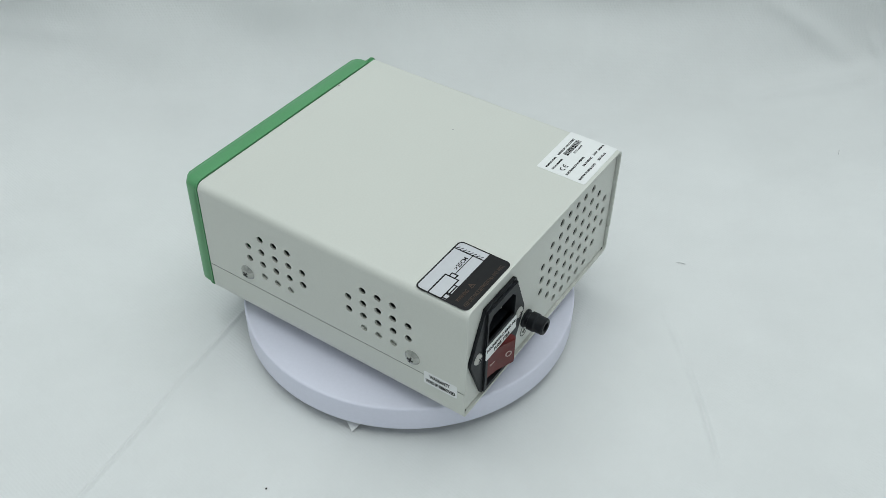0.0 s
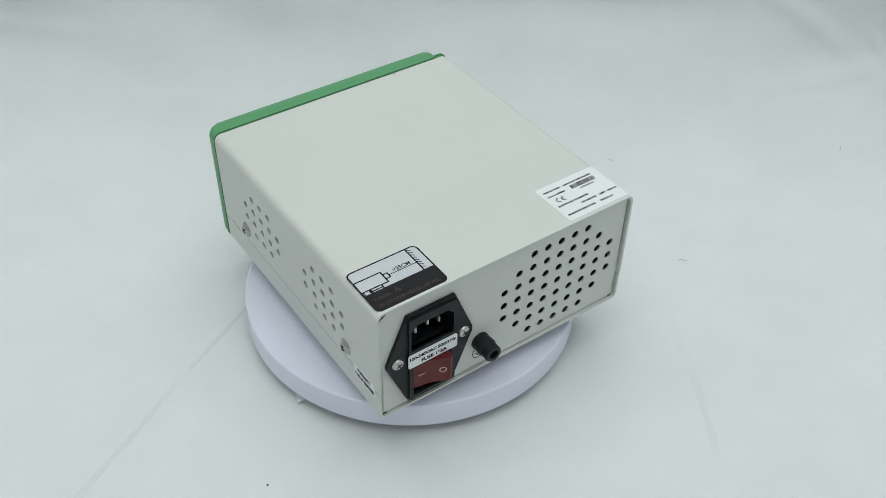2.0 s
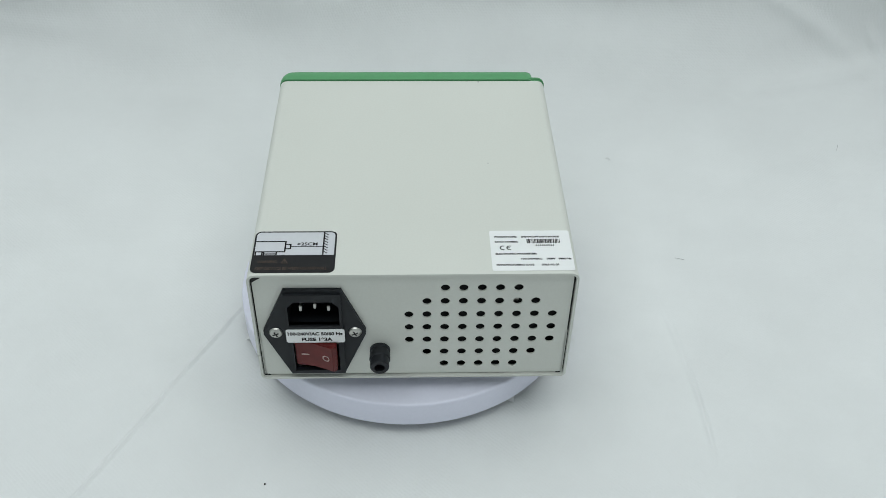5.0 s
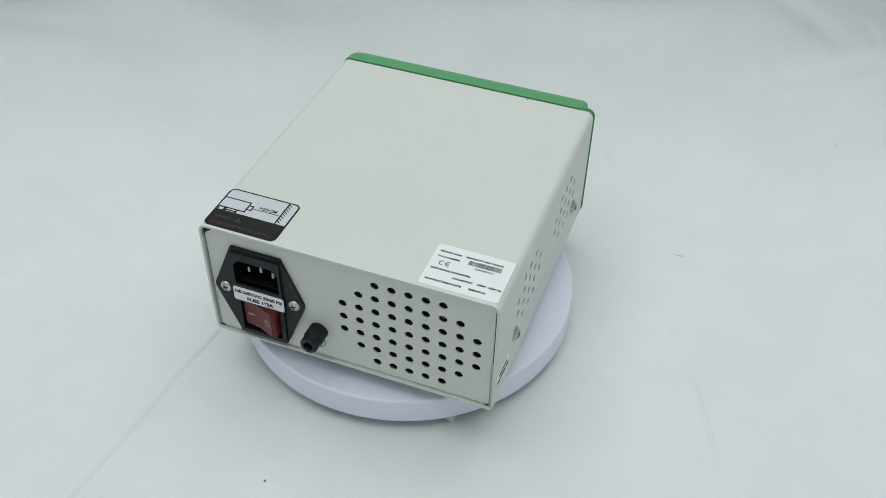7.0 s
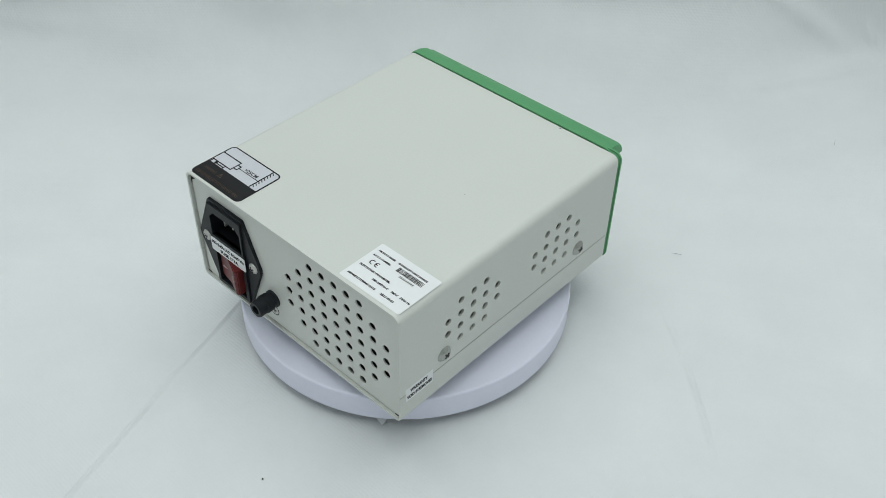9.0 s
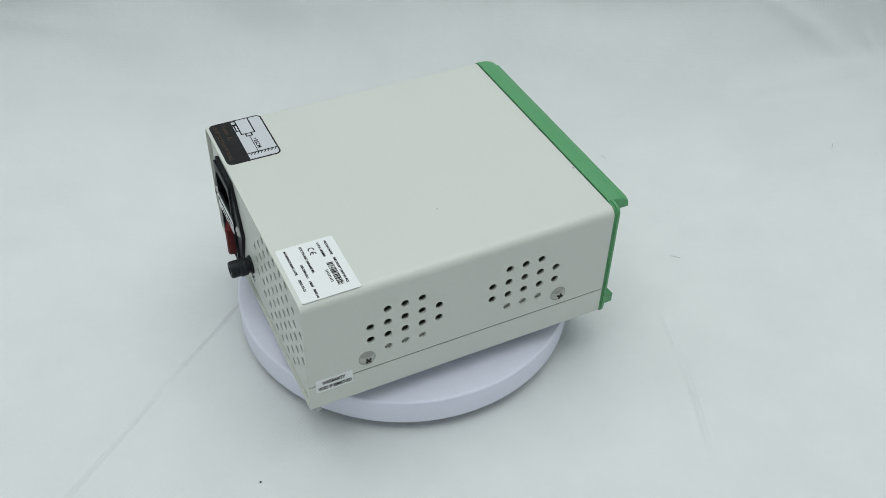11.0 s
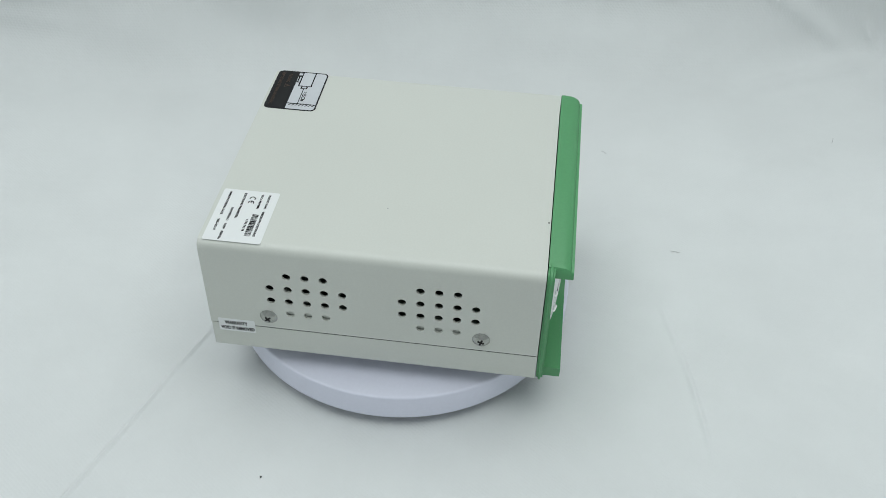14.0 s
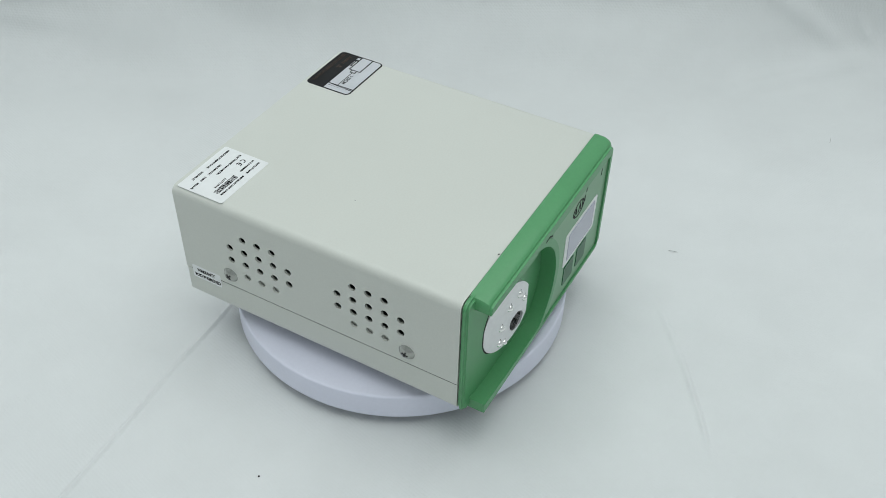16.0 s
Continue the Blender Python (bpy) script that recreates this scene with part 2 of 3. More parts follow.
def backdrop():
    x = np.concatenate([np.linspace(-780, -385, 40), np.arange(-380, 450, 1.15), np.linspace(455, 780, 40)])
    s = np.concatenate([np.linspace(-690, -225, 45), np.arange(-220, 470, 1.15), np.linspace(475, 800, 50)])
    nx, ns = len(x), len(s)
    gx, gs = np.meshgrid(x, s, indexing="ij")
    # the cloth lies flat, sweeps up in a bend and hangs as a wall
    start = 240 + 9 * np.sin(gx / 110.0 + 0.6) - 0.035 * gx
    r = 70.0
    bend = np.clip((gs - start) / r, 0, math.radians(88))
    rest = np.maximum(gs - start - r * math.radians(88), 0)
    y = np.minimum(gs, start) + r * np.sin(bend) + rest * math.cos(math.radians(88))
    z = r * (1 - np.cos(bend)) + rest * math.sin(math.radians(88))
    rng = np.random.RandomState(4)
    up = np.clip((gs - start + 40) / 90.0, 0, 1)
    soft = np.zeros_like(gx)
    for i in range(26):
        ang, wl = rng.uniform(0, math.pi), rng.uniform(70, 260)
        soft += rng.uniform(0.15, 0.45) * wl / 200 * np.sin((gx * math.cos(ang) + gs * math.sin(ang)) * 2 * math.pi / wl + rng.uniform(0, 6.28))
    wrinkle = np.zeros_like(gx)
    for i in range(40):
        ang, wl = rng.normal(0.5, 0.7), rng.uniform(60, 190)
        wrinkle += wl / 80 * rng.uniform(0.2, 0.8) * np.sin((gx * math.sin(ang) * 0.6 + gs * math.cos(ang)) * 2 * math.pi / wl + rng.uniform(0, 6.28) + 1.3 * np.sin(gx / rng.uniform(60, 160)))
    near = np.clip((np.hypot(gx, gs) - 100) / 80, 0, 1)
    off = soft * (0.12 + 0.5 * up) * near + wrinkle * 1.05 * up
    for a, b, w, d in (((-98, 10), (-137, -66), 1.05, 1.7), ((-130, -51), (-208, -214), 1.0, 1.6), ((158, 2), (163.8, -62), 1.8, 1.0), ((163.6, -48), (165, -130), 1.3, 1.5)):
        off += crease(gx, gs, a, b, w, d)
    for a, b, w, d in (((268, 232), (398, 266), 9, 4.0), ((380, 300), (398, 262), 4, 4.0), ((-420, 330), (-250, 300), 8, 1.5), ((290, 330), (380, 268), 8, 3.0)):
        off += crease(gx, gs, a, b, w, d)
    y = y - off * np.sin(bend)
    z = np.maximum(z + off * np.cos(bend), -1.5)
    verts = np.stack([gx, y, z], -1).reshape(-1, 3) * 0.001
    i, j = np.meshgrid(np.arange(nx - 1), np.arange(ns - 1), indexing="ij")
    k = (i * ns + j).ravel()
    faces = np.stack([k, k + ns, k + ns + 1, k + 1], -1)
    mesh = bpy.data.meshes.new("backdrop")
    mesh.from_pydata(verts.tolist(), [], faces.tolist())
    mesh.materials.append(CLOTH)
    mesh.shade_smooth()
    ob = new("backdrop", mesh)
    tagged(ob, "white non-woven backdrop cloth, faintly creased, sweeping up behind", "backdrop cloth", kind="structure")


backdrop()


def lint(name, points, radius, mat, label, category):
    curve = bpy.data.curves.new(name, "CURVE")
    curve.dimensions, curve.bevel_depth, curve.bevel_resolution = "3D", radius * 0.001, 1
    sp = curve.splines.new("POLY")
    sp.points.add(len(points) - 1)
    for p, q in zip(sp.points, points):
        p.co = (q[0] * 0.001, q[1] * 0.001, q[2] * 0.001, 1)
    tmp = new(name, curve)
    bpy.context.view_layer.update()
    mesh = bpy.data.meshes.new_from_object(tmp.evaluated_get(bpy.context.evaluated_depsgraph_get()))
    bpy.data.objects.remove(tmp)
    mesh.materials.append(mat)
    tagged(new(name, mesh), label, category)


lint("lint_fibre", [(176.2, 39.9, 0.5), (179.2, 38.9, 0.7), (182, 37.9, 0.5)], 0.14, LINT, "short grey lint fibre lying on the cloth", "lint")
lint("lint_fibre", [(147.4, 150.0, 0.8), (149.3, 150.0, 1.0), (150.8, 147.0, 0.8)], 0.15, LINT, "short curled grey lint fibre on the cloth", "lint")
lint("lint_fibre", [(327.2, 164.4, 0.8), (325.8, 161, 1.0), (324.2, 157.8, 0.8)], 0.15, LINT, "short grey lint fibre lying on the cloth", "lint")
lint("grit_speck", [(-75.7, -131.1, 0.5), (-74.9, -131.1, 0.5)], 0.5, SPECK, "tiny black speck of grit on the cloth", "speck")


# ---- the turntable ----
AXIS_TOP = 23.8


def make_turntable():
    thing = new("turntable")
    tagged(thing, "round white plastic motorised turntable on a small base", "turntable")
    bm = bmesh.new()
    prof = [(0, 23.8), (98.2, 23.8)] + [(98.2 + 1.4 * math.sin(a), 22.4 + 1.4 * math.cos(a)) for a in (0.4, 0.8, 1.2, 1.5708)] + [(99.6, 7.7), (98.9, 6.9), (90, 6.9), (0, 6.9)]
    lathe(bm, prof, (0, 0, 0), "z", 128)
    part("platter", bm, TABLE_WHITE, thing, lift=0)
    bm = bmesh.new()
    lathe(bm, [(0, 6.9), (70, 6.9), (72, 5.5), (72, 1.5), (71, 0.3), (0, 0.3)], (0, 0, 0), "z", 72)
    part("base", bm, TABLE_WHITE, thing, "white round foot of the turntable", lift=0)
    # torn corners of paper that stick out under the rim
    for angle, half, out in TABS:
        bm = bmesh.new()
        a = radians(angle)
        c, s = math.cos(a), math.sin(a)
        pts = [(88, -half * 1.2), (92, -half), (92 + out * 0.55, -half * 0.45), (92 + out, half * 0.15), (92 + out * 0.4, half * 0.7), (92, half), (88, half * 1.2)]
        prism(bm, [(c * p - s * q, s * p + c * q) for p, q in pts], "z", 6.5, 6.75)
        for v in bm.verts:
            d = math.hypot(v.co.x, v.co.y)
            v.co.z -= max(d - 91.5, 0) * 5.7 / (out + 0.5)
        part("paper_tab", bm, STICKER, thing, "small torn corner of white paper under the rim", lift=0)
    return thing


TABS = ((-109.0, 7.5, 8.9), (1.0, 6.5, 7.0))
turntable = make_turntable()


# ---- the light source unit ----
W, TOP, BOT = 80.8, 72.6, -2.8        # half width, top and underside
BACK, PANEL, SEAM = -89.2, -87.3, 84.0  # rear edge of the cover, rear panel, joint with the front bezel
SPLIT = 16.2                          # joint between cover and base pan
OFFSET = 3.7                         # the unit stands a little off the turntable's axis


def side_holes():
    """Open vents, blind vents and screw cups of one side as (y, z)."""
    open_, blind = [], []
    for first in (-54.7, 13.5):
        for col in range(5):
            y = first + 9.4 * col
            for row in range(4):
                if row in (0, 3) and col in (0, 4):
                    continue
                (blind if row == 3 else open_).append((y, (54.2, 45.2, 36.5, 27.7)[row]))
    return open_, blind, [(-57.2, 24.2), (54.5, 24.2)]


def make_unit():
    thing = new("light_source_unit")
    tagged(thing, "cream metal light source box, green plastic front, on rubber feet", "light source")

    # cover: an inverted U of painted sheet, vents cut through its sides
    open_, blind, cups = side_holes()
    bm = bmesh.new()
    r, th = 4.5, 1.3
    holes = [(y, z, 2.15) for y, z in open_ + blind]
    plate(bm, rect(BACK, SEAM, SPLIT, TOP - r), holes, "x", -W, -W + th)
    plate(bm, rect(BACK, SEAM, SPLIT, TOP - r), holes, "x", W - th, W)
    arc = [math.pi / 2 * i / 8 for i in range(9)]
    outer = [(W - r + r * math.cos(a), TOP - r + r * math.sin(a)) for a in arc]
    outer += [(-p, q) for p, q in outer[::-1]]
    inner = [(W - r + (r - th) * math.cos(a), TOP - r + (r - th) * math.sin(a)) for a in arc]
    inner += [(-p, q) for p, q in inner[::-1]]
    prism(bm, outer + inner[::-1], "y", BACK, SEAM)
    cover = part("cover", bm, CREAM, thing, "cream powder-coated cover with vent holes in its sides")
    for sx in (-1, 1):
        for y, z in cups:
            bm = bmesh.new()
            lathe(bm, [(0, 2.3), (1.2, 2.25), (2.6, 1.85), (3.7, 1.1), (4.4, 0.35), (4.7, 0.0), (4.7, -0.6), (0, -0.6)], (0, 0, 0), "x", 32)
            for v in bm.verts:
                v.co = Vector((sx * (v.co.x + W), v.co.y + y, v.co.z + z))
            part("screw", bm, CUP, cover, "domed cross-head screw of dull nickel")
            bm = bmesh.new()
            turn = 17 + 23 * (sx > 0) + 31 * (y > 0)
            for ang in (turn, turn + 90):
                c, s = math.cos(radians(ang)), math.sin(radians(ang))
                prism(bm, [(y + c * a - s * b, z + s * a + c * b) for a, b in rect(-1.8, 1.8, -0.5, 0.5)], "x", sx * (W + 1.0), sx * (W + 2.36))
            part("cross_slot", bm, DARK, cover)

    # base pan: floor, lower side strips and inner flanges
    bm = bmesh.new()
    e, r, th = W - 0.1, 3.2, 1.2
    arc = [math.pi / 2 * i / 6 for i in range(7)]
    outer = [(e, SPLIT - 0.7)] + [(e - r + r * math.cos(a), BOT + r - r * math.sin(a)) for a in arc]
    inner = [(e - th, SPLIT - 0.7)] + [(e - r + (r - th) * math.cos(a), BOT + r - (r - th) * math.sin(a)) for a in arc]
    outer += [(-p, q) for p, q in outer[::-1]]
    inner += [(-p, q) for p, q in inner[::-1]]
    prism(bm, outer + inner[::-1], "y", BACK + 0.3, SEAM)
    pan = part("base_pan", bm, CREAM, thing, "cream painted base pan with folded edges")
    for sx in (-1, 1):
        slab("inner_flange", rect(PANEL, SEAM, BOT + 1.3, 31), "x", sx * (W - 1.9), sx * (W - 3.0), CREAM, pan)
    for sx in (-1, 1):
        slab("joint_strip", rect(PANEL + 1, SEAM - 0.5, SPLIT - 0.69, SPLIT - 0.01), "x", sx * (W - 0.28), sx * (W - 1.85), DARK, pan, "dark joint between cover and pan")

    # rear panel with the fan's vents
    bm = bmesh.new()
    vents = []
    for row, (first, count) in enumerate(((15.6, 5), (6.55, 7), (-2.5, 9), (-2.45, 9), (-2.4, 9), (6.65, 7), (15.7, 5))):
        vents += [(first + 9.05 * i, 61.6 - 9.2 * row, 2.3) for i in range(count)]
    plate(bm, rounded(-W + 2.1, W - 2.3, BOT + 1.9, TOP - 2.2, 2.0), vents, "y", PANEL, PANEL + 0.8, cuts=[rect(-63.5, -36.0, 4.0, 58.0)])
    rear = part("rear_panel", bm, CREAM, thing, "cream rear panel with a field of round fan vents")
    # added dark ring: the shade in the gap between panel and cover
    bm = bmesh.new()
    plate(bm, rounded(-W + 1.32, W - 1.32, BOT + 1.32, TOP - 1.32, 3.3), [], "y", PANEL + 0.7, PANEL + 0.78, cuts=[rect(-W + 5, W - 5, BOT + 5, TOP - 5)])
    part("joint_shade", bm, DARK, rear, "dark ring for the shade in the joint round the rear panel")
    # flat dark patches on the panel draw the shaded notches at its corners
    slab("notch_shade", [(-W + 1.4, TOP - 9.0), (-W + 2.5, TOP - 6.0), (-W + 6.4, TOP - 3.4), (-W + 6.4, TOP - 1.8), (-W + 1.6, TOP - 1.8)], "y", PANEL - 0.25, PANEL + 0.2, DARK, rear)
    slab("notch_shade", [(-W + 1.6, BOT + 1.6), (-W + 5.0, BOT + 1.6), (-W + 4.6, BOT + 2.3), (-W + 1.6, BOT + 2.5)], "y", PANEL - 0.25, PANEL + 0.2, DARK, rear)
    slab("notch_shade", [(W - 5.4, BOT + 1.7), (W - 3.0, BOT + 1.7), (W - 2.6, BOT + 2.4), (W - 5.2, BOT + 2.2)], "y", PANEL - 0.25, PANEL + 0.2, DARK, rear)
    bm = bmesh.new()
    lathe(bm, [(0, 0), (1.7, 0), (1.7, 3), (0, 3)], (50.9, PANEL + 2.2, 51.8), "y", 16)
    part("standoff", bm, STEEL, rear)
    # plain black slab for the fan; an added dark sheet shades the inside
    slab("fan_housing", rounded(-9, W - 5, BOT + 2.5, TOP - 4, 6.0), "y", PANEL + 5.5, PANEL + 20, DARK, thing, "plain black slab for the cooling fan, keeping the vents dark inside")
    slab("inner_shade_sheet", rect(-W + 5, W - 5, BOT + 3, TOP - 4), "y", PANEL + 22, PANEL + 24, DARK, thing)

    make_inlet(thing)
    make_post(thing)
    make_front(thing)
    make_stickers(cover, thing)
    for sx in (-58, 58):
        for sy in (-62, 60):
            bm = bmesh.new()
            lathe(bm, [(0, BOT), (7.5, BOT), (6.6, -LIFT + 1), (5.8, -LIFT), (0, -LIFT)], (sx, sy, 0), "z", 24)
            part("rubber_foot", bm, RUBBER, thing, "black rubber foot")
    return thing


def make_inlet(thing):
    cx = -49.8
    hexa = [(cx - 14.2, 62.4), (cx - 26.2, 34.4), (cx - 26.2, 31.4), (cx - 14.4, 2.2), (cx + 13.6, 2.2), (cx + 25.4, 31.4), (cx + 25.4, 34.4), (cx + 14.2, 62.4)]
    # flange plate with the socket and switch openings left free: built from strips round them
    y0, y1 = PANEL - 2.0, PANEL - 0.02
    socket = [(cx - 12.8, 38.6), (cx + 12.6, 38.6), (cx + 12.6, 51.8), (cx + 9.2, 55.5), (cx - 9.4, 55.5), (cx - 12.8, 51.8)]
    bm = bmesh.new()
    plate(bm, hexa, [], "y", y0, y1, cuts=[socket, rect(cx - 11.9, cx + 11.4, 5.4, 26.8)])
    inlet = part("mains_inlet", bm, BLACK, thing, "black six-sided mains inlet with a socket and a red rocker switch")
    # raised frame round socket and switch
    bm = bmesh.new()
    plate(bm, rect(cx - 14, cx + 14, 3.2, 60.4), [], "y", y0 - 1.3, y0 + 0.2, cuts=[socket, rect(cx - 11.8, cx + 11.3, 5.5, 26.7)])
    part("frame", bm, BLACK, inlet)
    # socket well and pins
    bm = bmesh.new()
    k = len(socket)
    front = [bm.verts.new((a, y0 + 0.1, b)) for a, b in socket]
    deep = [bm.verts.new((a, y0 + 15, b)) for a, b in socket]
    for i in range(k):
        bm.faces.new((front[i], front[(i + 1) % k], deep[(i + 1) % k], deep[i]))
    bm.faces.new(deep)
    part("socket_well", bm, BLACK, inlet)
    for px, pz in ((cx - 6.9, 46.3), (cx + 0.3, 48.0), (cx + 7.1, 46.3)):
        slab("contact_pin", rect(px - 0.7, px + 0.7, pz - 1.8, pz + 1.8), "y", y0 + 3.5, y0 + 14.8, STEEL, inlet, "bright contact pin", 0.3)
    # fuse sticker
    slab("rating_sticker", rounded(-64.6, -35.0, 27.2, 36.6, 1.2), "y", y0 - 1.6, y0 - 1.32, STICKER, inlet, "white rating sticker")
    lettering("rating_text", "100-240V/AC 50/60 Hz", 3.0, (-63.7, y0 - 1.63, 32.6), (1, 0, 0), (0, 0, 1), INK, inlet, 27.8, 0.12)
    lettering("rating_text", "FUSE 1*3A", 3.2, (-56.8, y0 - 1.63, 28.5), (1, 0, 0), (0, 0, 1), INK, inlet, 15.4, 0.12)
    # rocker, tipped so that its O side stands out
    bm = bmesh.new()
    prism(bm, [(cx - 11.3, y0 + 4.2), (cx - 11.3, y0 + 0.2), (cx - 2.0, y0 - 1.3), (cx + 8.3, y0 - 5.5), (cx + 10.2, y0 - 4.5), (cx + 10.2, y0 + 4.2)], "z", 8.6, 26.6)
    bmesh.ops.recalc_face_normals(bm, faces=bm.faces)
    soften(bm, 0.5, 2, 20)
    rocker = part("rocker", bm, RED, inlet, "red translucent rocker of the power switch")
    slab("off_mark", rect(cx - 8.2, cx - 4.2, 17.4, 18.0), "y", y0 - 0.95, y0 + 0.2, WHITE_INK, inlet)
    bm = bmesh.new()
    lathe(bm, [(1.5, 0), (1.95, 0), (1.95, 0.5), (1.5, 0.5), (1.5, 0)], (0, 0, 0), "y", 24)
    tilt = math.atan2(4.2, 10.3)
    for v in bm.verts:
        a, d, b = v.co.x, v.co.y, v.co.z
        v.co = Vector((cx + 4.6 + a * math.cos(tilt) - d * math.sin(tilt), y0 - 3.99 - a * math.sin(tilt) + d * math.cos(tilt) - 0.2, 17.6 + b))
    part("on_mark", bm, WHITE_INK, inlet)
    for px in (-69.8, -29.8):
        bm = bmesh.new()
        lathe(bm, [(0, -1.5), (1.7, -1.35), (3.0, -0.7), (3.4, 0), (0, 0)], (px, y0, 33.0), "y", 24)
        part("screw", bm, STEEL, inlet, "cross-head screw")
        bm = bmesh.new()
        for ang in (25, 115):
            c, s = math.cos(radians(ang)), math.sin(radians(ang))
            prism(bm, [(px + c * a - s * b, 33.0 + s * a + c * b) for a, b in rect(-1.7, 1.7, -0.35, 0.35)], "y", y0 - 1.55, y0 - 0.8)
        part("cross_slot", bm, DARK, inlet)


def make_post(thing):
    x, z = -17.6, 17.6
    bm = bmesh.new()
    lathe(bm, [(0, 0), (5.3, 0), (5.3, -1.2), (4.5, -1.8), (4.5, -3.0), (5.3, -3.4), (5.4, -7.0), (4.9, -7.6), (4.9, -12.0), (4.4, -12.7), (2.7, -12.7), (2.5, -8.5), (0, -8.5)], (x, PANEL, z), "y", 32)
    post = part("binding_post", bm, BLACK, thing, "black plastic earth binding post")
    bm = bmesh.new()
    lathe(bm, [(0, -1.0), (3.0, -1.0), (3.0, -2.6), (0, -2.6)], (x, PANEL, z), "y", 20)
    part("washer", bm, STEEL, post)
    # earth mark printed below
    gx, gz = -18.2, 8.7
    bm = bmesh.new()
    lathe(bm, [(3.5, 0), (3.9, 0), (3.9, -0.1), (3.5, -0.1), (3.5, 0)], (gx, PANEL - 0.02, gz), "y", 32)
    part("earth_mark", bm, INK, thing, "printed earth symbol in a circle")
    strokes("earth_mark", [((gx, gz + 2.2), (gx, gz - 0.2), 1), ((gx - 1.9, gz - 0.2), (gx + 1.9, gz - 0.2), 1), ((gx - 1.2, gz - 1.0), (gx + 1.2, gz - 1.0), 1), ((gx - 0.5, gz - 1.8), (gx + 0.5, gz - 1.8), 1)], 0.35, "y", PANEL - 0.12, PANEL - 0.02, INK, thing)


LEVEL = 95.6     # ground of the recessed control overlay
FACE = 97.0      # front of the bezel
HUB = (32.0, 30.0, 37.6)  # scoop for the light port: x, z, radius


def drawn_in(px, pz, a):
    """A point of the hood's outline at the angle a of its rounding: its far end and its upper edge draw in towards the front."""
    k = 1 - math.cos(a)
    return (-64 + (px + 64) * (1 - 0.28 * k) if px < -64 else px), (pz - 2.4 * k if pz > TOP - 6 else pz)


def make_front(thing):
    flange = rounded(-W - 0.3, W + 0.5, -4.0, TOP + 0.8, 5.0, 7)
    bm = bmesh.new()
    prism(bm, flange, "y", SEAM + 0.5, 88.0)
    bmesh.ops.recalc_face_normals(bm, faces=bm.faces)
    soften(bm, 1.2, 3)
    front = part("front_bezel", bm, GREEN, thing, "green moulded front bezel with a scooped recess for the light port")
    # raised front body with the scoop cut out of it, open towards one side
    cx, cz, r = HUB
    arc = [(cx + r * math.cos(radians(a)), max(cz + r * math.sin(radians(a)), -0.4)) for a in range(90, 236, 5)]
    body = [(74.4, 66.6), (60, 66.6)] + arc + [(cx - 12, -0.4), (62, 0.6), (75, 2.2), (75, -4.1), (-76.1, -4.1)]
    body += [(-81.1, 1.0)] + [(-75.6 + 5.5 * math.cos(radians(a)), TOP - 4.6 + 5.5 * math.sin(radians(a))) for a in range(180, 89, -10)] + [(71.0, TOP + 0.9), (73.0, TOP + 0.2), (74.0, TOP - 1.2)]
    clean = []
    for p in body:
        if not clean or math.hypot(p[0] - clean[-1][0], p[1] - clean[-1][1]) > 0.4:
            clean.append(p)
    bm = bmesh.new()
    # the far end rounds back towards the flange
    layers = []
    for step in range(8):
        a = math.pi / 2 * max(step - 1, 0) / 6
        depth = SEAM + 0.5 if step == 0 else 88.05 + (LEVEL - 88.05) * math.sin(a)
        layers.append([bm.verts.new((*drawn_in(px, pz, a), depth)) for px, pz in clean])
        for v in layers[-1]:
            v.co = Vector((v.co.x, v.co.z, v.co.y))
    k = len(clean)
    bm.faces.new(layers[0][::-1])
    bm.faces.new(layers[-1])
    for lo, hi in zip(layers, layers[1:]):
        for i in range(k):
            bm.faces.new((lo[i], lo[(i + 1) % k], hi[(i + 1) % k], hi[i]))
    part("hood", bm, GREEN, front, "raised green hood round the scooped recess")
    end = [drawn_in(px, pz, math.pi / 2) for px, pz in clean]
    # pale control overlay
    rr = r + 4.5
    top, low, left = 65.0, -2.0, -73.4
    edge = [(cx + rr * math.cos(radians(a)), cz + rr * math.sin(radians(a))) for a in range(100, 260, 4)]
    edge = [p for p in edge if low < p[1] < top]
    outline = [(left, top)] + [(edge[0][0] + 3, top)] + edge + [(edge[-1][0] + 3, low), (left, low)]
    bm = bmesh.new()
    plate(bm, end, [], "y", LEVEL - 0.02, FACE, cuts=[outline])
    bmesh.ops.recalc_face_normals(bm, faces=bm.faces)
    soften(bm, 0.62, 2, 40)
    part("hood_rim", bm, GREEN, front, "green rim round the control overlay")
    slab("overlay", outline, "y", LEVEL - 0.4, LEVEL + 0.25, PALE_GREEN, front, "pale green control overlay")
    lines = [((a[0], a[1]), (b[0], b[1]), 1) for a, b in zip(outline, outline[1:] + outline[:1])]
    strokes("overlay_edge", lines, 0.45, "y", LEVEL + 0.1, LEVEL + 0.33, OVERLAY_EDGE, front)
    slab("display_frame", rounded(-63.0, -18.8, 20.6, 45.0, 2.4), "y", LEVEL + 0.1, LEVEL + 0.55, STICKER, front, "white frame of the small display")
    slab("display", rounded(-59.4, -23.4, 23.4, 42.6, 1.0), "y", LEVEL + 0.5, LEVEL + 0.75, LCD, front, "unlit grey display")
    slab("key", rounded(-35.6, -22.2, 4.8, 19.0, 1.0), "y", LEVEL + 0.1, LEVEL + 0.7, DARK_GREEN, front, "dark green membrane key")
    slab("key", rounded(-53.4, -40.4, 5.0, 19.2, 1.0), "y", LEVEL + 0.1, LEVEL + 0.7, DARK_GREEN, front, "dark green membrane key")
    bm = bmesh.new()
